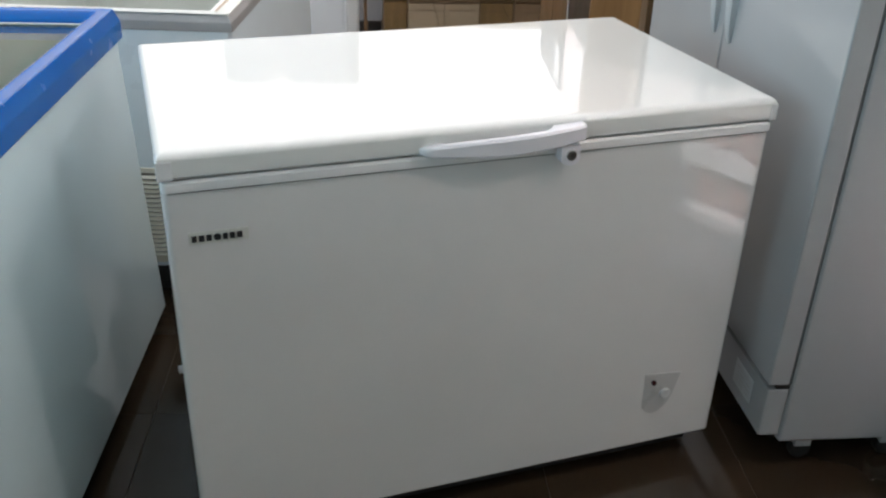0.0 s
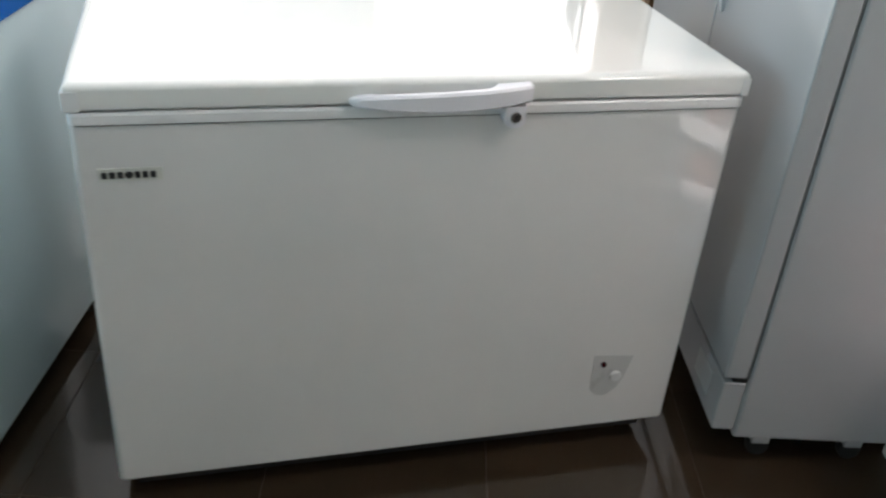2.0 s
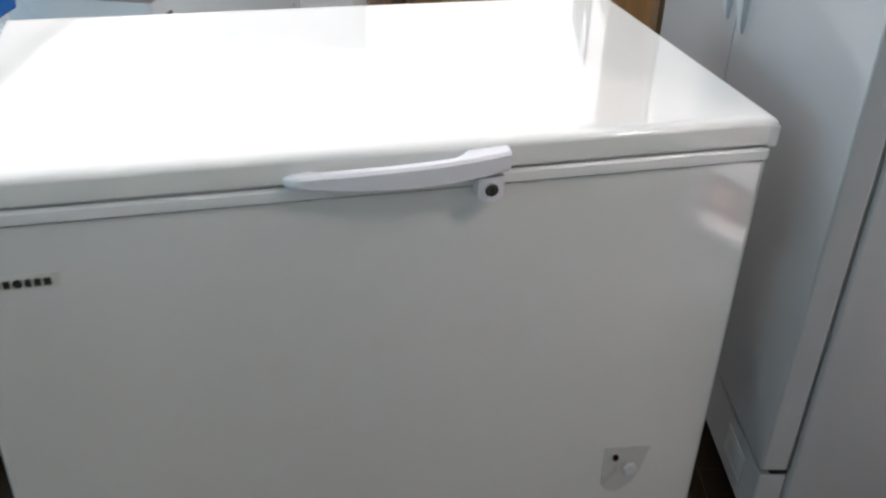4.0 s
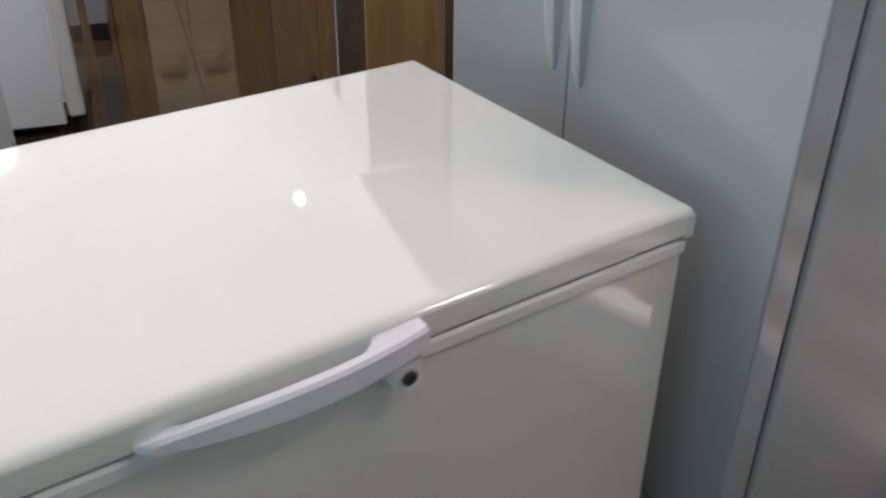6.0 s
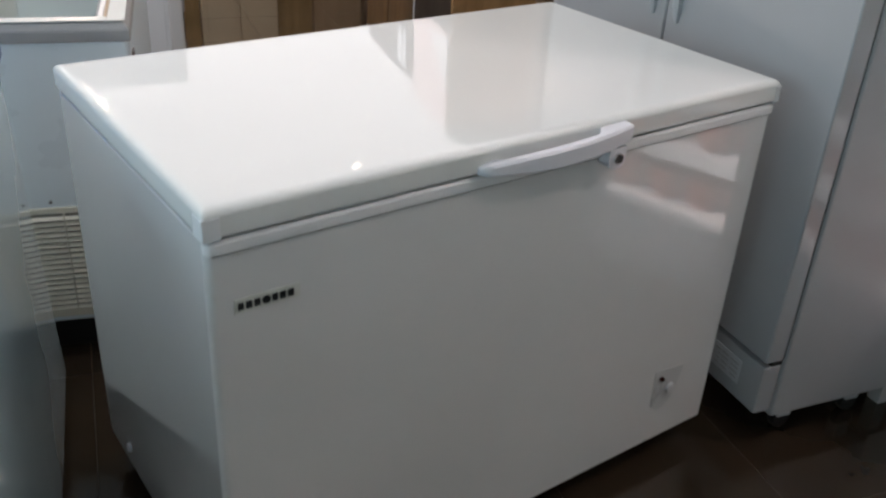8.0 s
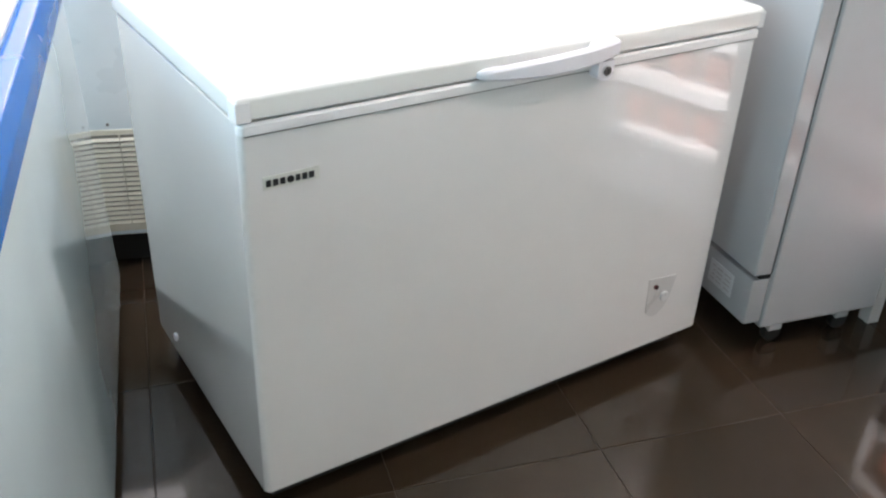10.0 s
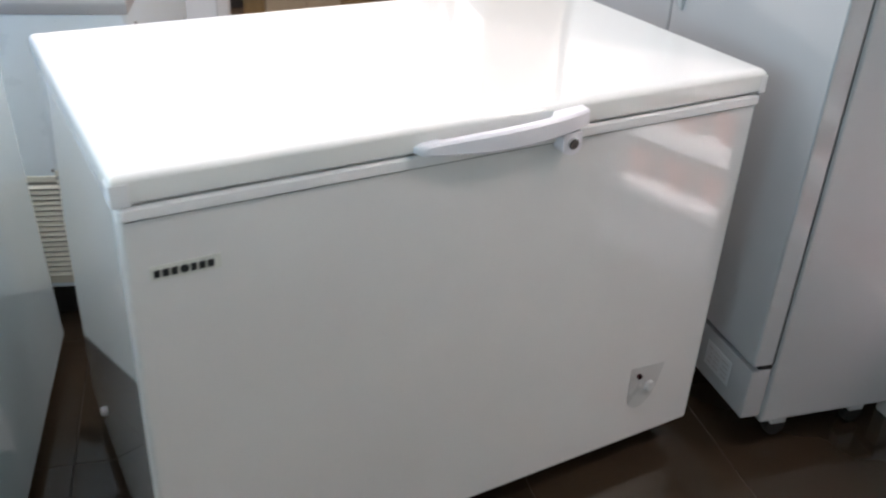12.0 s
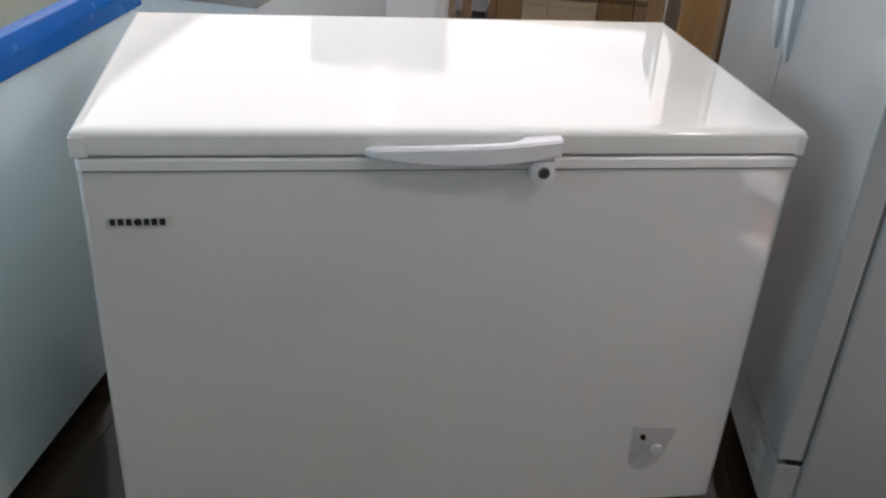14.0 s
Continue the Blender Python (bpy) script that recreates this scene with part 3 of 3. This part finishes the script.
# ---- furniture at the back ----
def wardrobe():
    w = thing("wardrobe", "tall tan wooden wardrobe with dark lower side and pink upper panel", "wardrobe", pose(1.621, 1.705, 0, 0, 0, -16.0))
    wd, hi = 1.0, 1.628
    for k in range(2):
        x0 = 0.0 if k == 0 else wd / 2 + 0.002
        d = part("door", box(x0, 0.0, 0.02, x0 + wd / 2 - 0.002, 0.02, hi, 0.002), TAN, w)
        part("knob", tube(0.011, 0.022, "y", (wd / 2 + (0.05 if k else -0.05), -0.011, 0.9), 14, bevel=0.002), CHROME, d)
    part("side_panel", box(0.001, 0.021, 0.0, 0.021, 0.44, 1.265, 0.001), DARKWOOD, w, "dark brown side panel")
    upper = part("upper_side_panel", box(0.001, 0.021, 1.266, 0.021, 0.44, hi, 0.001), PINK, w, "shiny pale pink upper side panel")
    # Reflector added in the shape of the bright patch mirrored in the lid.
    bm = bmesh.new()
    outline = ((0.03, 1.28), (0.25, 1.30), (0.16, 1.38), (0.08, 1.45), (0.03, 1.47))
    rim = [[bm.verts.new((x, q[0], q[1])) for q in outline] for x in (-0.002, 0.002)]
    bm.faces.new(rim[0])
    bm.faces.new(rim[1][::-1])
    for i in range(5):
        j = (i + 1) % 5
        bm.faces.new((rim[0][j], rim[0][i], rim[1][i], rim[1][j]))
    bmesh.ops.recalc_face_normals(bm, faces=bm.faces)
    part("mirror", bm, MIRROR, upper, "slanted reflector added for a bright patch", smooth=False)
    part("side_panel", box(wd - 0.021, 0.021, 0.0, wd - 0.001, 0.44, hi, 0.001), DARKWOOD, w)
    part("back_panel", box(0.022, 0.43, 0.02, wd - 0.022, 0.44, hi - 0.005), BEIGE, w)
    part("edge_strip", box(-0.003, 0.441, 0.0, 0.02, 0.452, 1.26), PANEL, w, "pale edge strip")
    part("top", box(0.022, 0.021, hi - 0.025, wd - 0.022, 0.429, hi - 0.004), TAN, w)
    part("plinth", box(0.022, 0.03, 0.0, wd - 0.022, 0.05, 0.06), DARKWOOD, w)


wardrobe()


def storage_cabinet():
    c = thing("storage_cabinet", "dark brown wooden cabinet behind the wardrobe", "cabinet", pose(1.621, 1.705, 0, 0, 0, -16.0))
    part("carcass", box(0.012, 0.462, 0.03, 0.6, 1.17, 1.6, 0.003), DARKWOOD, c)
    for y0 in (0.465, 0.82):
        d = part("door", box(0.0, y0, 0.06, 0.0115, y0 + 0.348, 1.37, 0.003), BROWN, c)
        part("knob", tube(0.011, 0.02, "x", (-0.010, y0 + (0.31 if y0 < 0.6 else 0.035), 0.62), 14, bevel=0.002), BLACK, d, "black knob")
    for y0, w in ((0.555, 0.04), (0.61, 0.055)):
        part("edge_strip", box(0.002, y0, 1.40, 0.0115, y0 + w, 1.565, 0.002), MIRROR, c, "shiny edge strip")
    part("plinth", box(0.03, 0.48, 0.0, 0.59, 1.15, 0.0305), BLACK, c)


storage_cabinet()
board = part("wooden_board", box(0, 0, 0, 0.03, 0.06, 1.5, 0.003), BROWN)
board.matrix_world = pose(1.44, 1.02, 0, 0, 0, -13.3)
tagged(board, "brown wooden board standing beside the refrigerator", "board")
# Board added out of view: hides bright ceiling from the lid's reflection.
top_board = part("wooden_board", box(-0.085, 0.35, 1.5215, 0.38, 1.62, 1.55, 0.003), CEIL)
top_board.matrix_world = pose(1.178, -0.084, 0, 0, 0, -13.3)
tagged(top_board, "unseen white board added on the refrigerator to shape the lid reflection", "board")
heater = thing("heater", "narrow grey appliance with a black foot on the floor", "appliance", pose(1.285, 3.74, 0, 0, 0, -16))
part("body", box(0.0, 0.0, 0.075, 0.085, 0.22, 0.62, 0.006), HEATER, heater)
part("foot", box(0.004, -0.004, 0.0, 0.081, 0.22, 0.0745, 0.004), BLACK, heater, "black foot")


def cupboard(u, v, wdt, top, legs, mat, label, doors=2, side=None, handles=True, depth=0.5):
    c = thing("cupboard", label, "cupboard", room(u, v))
    part("carcass", box(0, 0.02, legs, wdt, depth, top, 0.003), side or mat, c)
    dw = wdt / doors
    for k in range(doors):
        d = part("door", box(k * dw + 0.003, 0.0, legs + 0.01, (k + 1) * dw - 0.003, 0.02, top - 0.01, 0.003), mat, c)
        part("door_panel", box(k * dw + 0.05, -0.006, legs + 0.07, (k + 1) * dw - 0.05, 0.001, top - 0.08, 0.004), mat, d)
        if handles:
            hx = (k + 1) * dw - 0.03 if k % 2 == 0 else k * dw + 0.03
            part("knob", tube(0.012, 0.02, "y", (hx, -0.01, legs + (top - legs) * 0.5), 14, bevel=0.002), CHROME, d)
    part("plinth", box(0.004, 0.015, 0.0, wdt - 0.004, depth - 0.02, legs - 0.0005), side or mat, c)
    return c


GU, GV = 0.674, 4.85
cream = thing("cupboard", "cream cupboard with two doors under two drawers", "cupboard", room(GU - 0.135, GV))
part("carcass", box(0, 0.02, 0.02, 0.48, 0.5, 1.9, 0.003), CREAMDOOR, cream)
part("plinth", box(0.004, 0.012, 0.0, 0.476, 0.48, 0.0195), BEIGE, cream, "beige plinth")
for k in range(2):
    x0 = 0.003 + 0.24 * k
    d = part("door", box(x0, 0.0, 0.03, x0 + 0.234, 0.0195, 0.478, 0.003), CREAMDOOR, cream)
    part("door_panel", box(x0 + 0.034, -0.006, 0.075, x0 + 0.2, 0.001, 0.43, 0.005), CREAMDOOR, d)
    hx = x0 + (0.17 if k == 0 else 0.16)
    part("pull", box(hx - 0.024, -0.017, 0.436, hx + 0.024, -0.0005, 0.446, 0.004), BROWN, d, "brown curved pull")
    d = part("drawer_front", box(x0, 0.0, 0.49, x0 + 0.234, 0.0195, 0.70, 0.003), CREAMDOOR, cream)
    part("pull", box(x0 + 0.045, -0.016, 0.525, x0 + 0.185, -0.0005, 0.552, 0.005), BROWN, d, "long brown pull")
    d = part("door", box(x0, 0.0, 0.712, x0 + 0.234, 0.0195, 1.89, 0.003), CREAMDOOR, cream)
    part("door_panel", box(x0 + 0.034, -0.006, 0.76, x0 + 0.2, 0.001, 1.84, 0.005), CREAMDOOR, d)
# White strip in place of a glint at the gap between the doors.
part("edge_strip", box(0.224, -0.012, 0.40, 0.234, -0.0005, 0.60, 0.003), PLASTIC, cream, "white strip painting a glint along the door edge")
cupboard(GU - 0.30, GV + 0.03, 0.16, 1.9, 0.02, OLIVE, "narrow olive oak cupboard", doors=1)
cupboard(GU - 0.60, GV + 0.02, 0.295, 1.4, 0.02, WALNUT, "low brown wooden cupboard by the wall", doors=1)
cupboard(GU + 0.35, GV + 0.03, 0.23, 1.9, 0.02, OLIVE, "narrow olive oak cupboard", doors=1)
cupboard(GU + 0.585, GV + 0.02, 0.32, 1.9, 0.02, BEIGE, "tall beige wooden cupboard", doors=1)
cupboard(GU + 0.91, GV - 0.02, 0.5, 1.9, 0.02, DARKWOOD, "dark brown wooden cupboard", doors=2)


# ---- display rack by the refrigerator ----
def rack():
    r = thing("display_rack", "white display rack with salmon bowls", "rack", room(1.60, 0.15))
    n = 0.47
    for z in (0.05, 0.226, 0.400, 0.560, 0.725):
        part("shelf", box(0.0, -n, z, 0.125, 0.0, z + 0.046, 0.005, 3), PLASTIC, r)
    for px, py in ((0.004, -n - 0.028), (0.10, -n - 0.028), (0.004, 0.001), (0.10, 0.001)):
        part("post", box(px, py, 0.0, px + 0.027, py + 0.027, 0.83, 0.004), PLASTIC, r)
    part("back_panel", box(0.126, -n, 0.05, 0.134, 0.0, 0.79, 0.002), PLASTIC, r)


def bowl_mesh():
    """Round-bottomed bowl with a thin wall."""
    bm = bmesh.new()
    prof = [(0.018, 0.0)] + [(0.045 * math.sin(radians(a)) ** 0.75, 0.050 - 0.050 * math.cos(radians(a))) for a in (32, 50, 70, 90)] + [(0.047, 0.092), (0.044, 0.092), (0.041, 0.052), (0.036, 0.018), (0.012, 0.006)]
    rings = []
    for a in range(24):
        ang = 2 * math.pi * a / 24
        rings.append([bm.verts.new((p * math.cos(ang), p * math.sin(ang), q)) for p, q in prof])
    for a, c in zip(rings, rings[1:] + rings[:1]):
        for i in range(len(prof) - 1):
            bm.faces.new((a[i], a[i + 1], c[i + 1], c[i]))
    bm.faces.new([ring[0] for ring in rings])
    bm.faces.new([ring[-1] for ring in rings])
    return bm


rack()
for z in (0.2725, 0.4465, 0.6065):
    for k in range(4):
        bw = part("bowl", bowl_mesh(), SALMON)
        bw.matrix_world = room(1.60 + 0.060, 0.15 - 0.062 - k * 0.115, z)
        tagged(bw, "salmon pink plastic bowl on a white rack", "bowl", "bowls on the rack")


# ---- lamps ----
for lx, ly, lz in LAMPS:
    lamp = thing("pendant_lamp", "small hanging lamp with a warm bulb", "lamp", pose(lx, ly, 0), group="hanging lamps")
    part("cord", tube(0.0022, TOP + 0.152 - lz - 0.06, "z", (0, 0, (TOP + 0.152 + lz + 0.06) / 2), 8), PLASTIC, lamp)
    part("socket", tube(0.013, 0.06, "z", (0, 0, lz + 0.04), 16, bevel=0.003), PLASTIC, lamp)
    bm = bmesh.new()
    bmesh.ops.create_uvsphere(bm, u_segments=20, v_segments=12, radius=0.012)
    bmesh.ops.scale(bm, verts=bm.verts, vec=(0.6, 0.6, 1.1) if ly > 3 else (1.6, 1.6, 1.8))
    bmesh.ops.translate(bm, verts=bm.verts, vec=(0, 0, lz - 0.02))
    part("bulb", bm, BULB, lamp)
globe = thing("ceiling_lamp", "round white glass lamp under the ceiling", "lamp", pose(GLOBE[0], GLOBE[1], 0))
part("base", tube(0.06, 0.03, "z", (0, 0, TOP - 0.016), 28, bevel=0.006), PLASTIC, globe, "white lamp base")
bm = bmesh.new()
bmesh.ops.create_uvsphere(bm, u_segments=28, v_segments=16, radius=0.14)
bmesh.ops.scale(bm, verts=bm.verts, vec=(1, 1, 0.55))
bmesh.ops.translate(bm, verts=bm.verts, vec=(0, 0, GLOBE[2]))
part("globe", bm, GLOBEGLASS, globe)


# ---- floor tiles ----
TS = 0.45
tile_me = None
nu, nv = int((U1 - U0) / TS) + 1, int((V1 - V0) / TS) + 1
for i in range(nu):
    for j in range(nv):
        u0, v0 = -2.90 + i * TS, -3.58 + j * TS
        if tile_me is None:
            bm = box(0.0009, 0.0009, -0.012, TS - 0.0009, TS - 0.0009, 0.0)
            up_e = [e for e in bm.edges if min(q.co.z for q in e.verts) > -0.001]
            bmesh.ops.bevel(bm, geom=up_e, offset=0.0008, segments=1, affect="EDGES")
            ob = part("tile", bm, TILE, floor, smooth=False)
            tile_me = ob.data
        else:
            ob = new("tile", tile_me)
            ob.parent = floor
        ob.location = (u0, v0, 0)
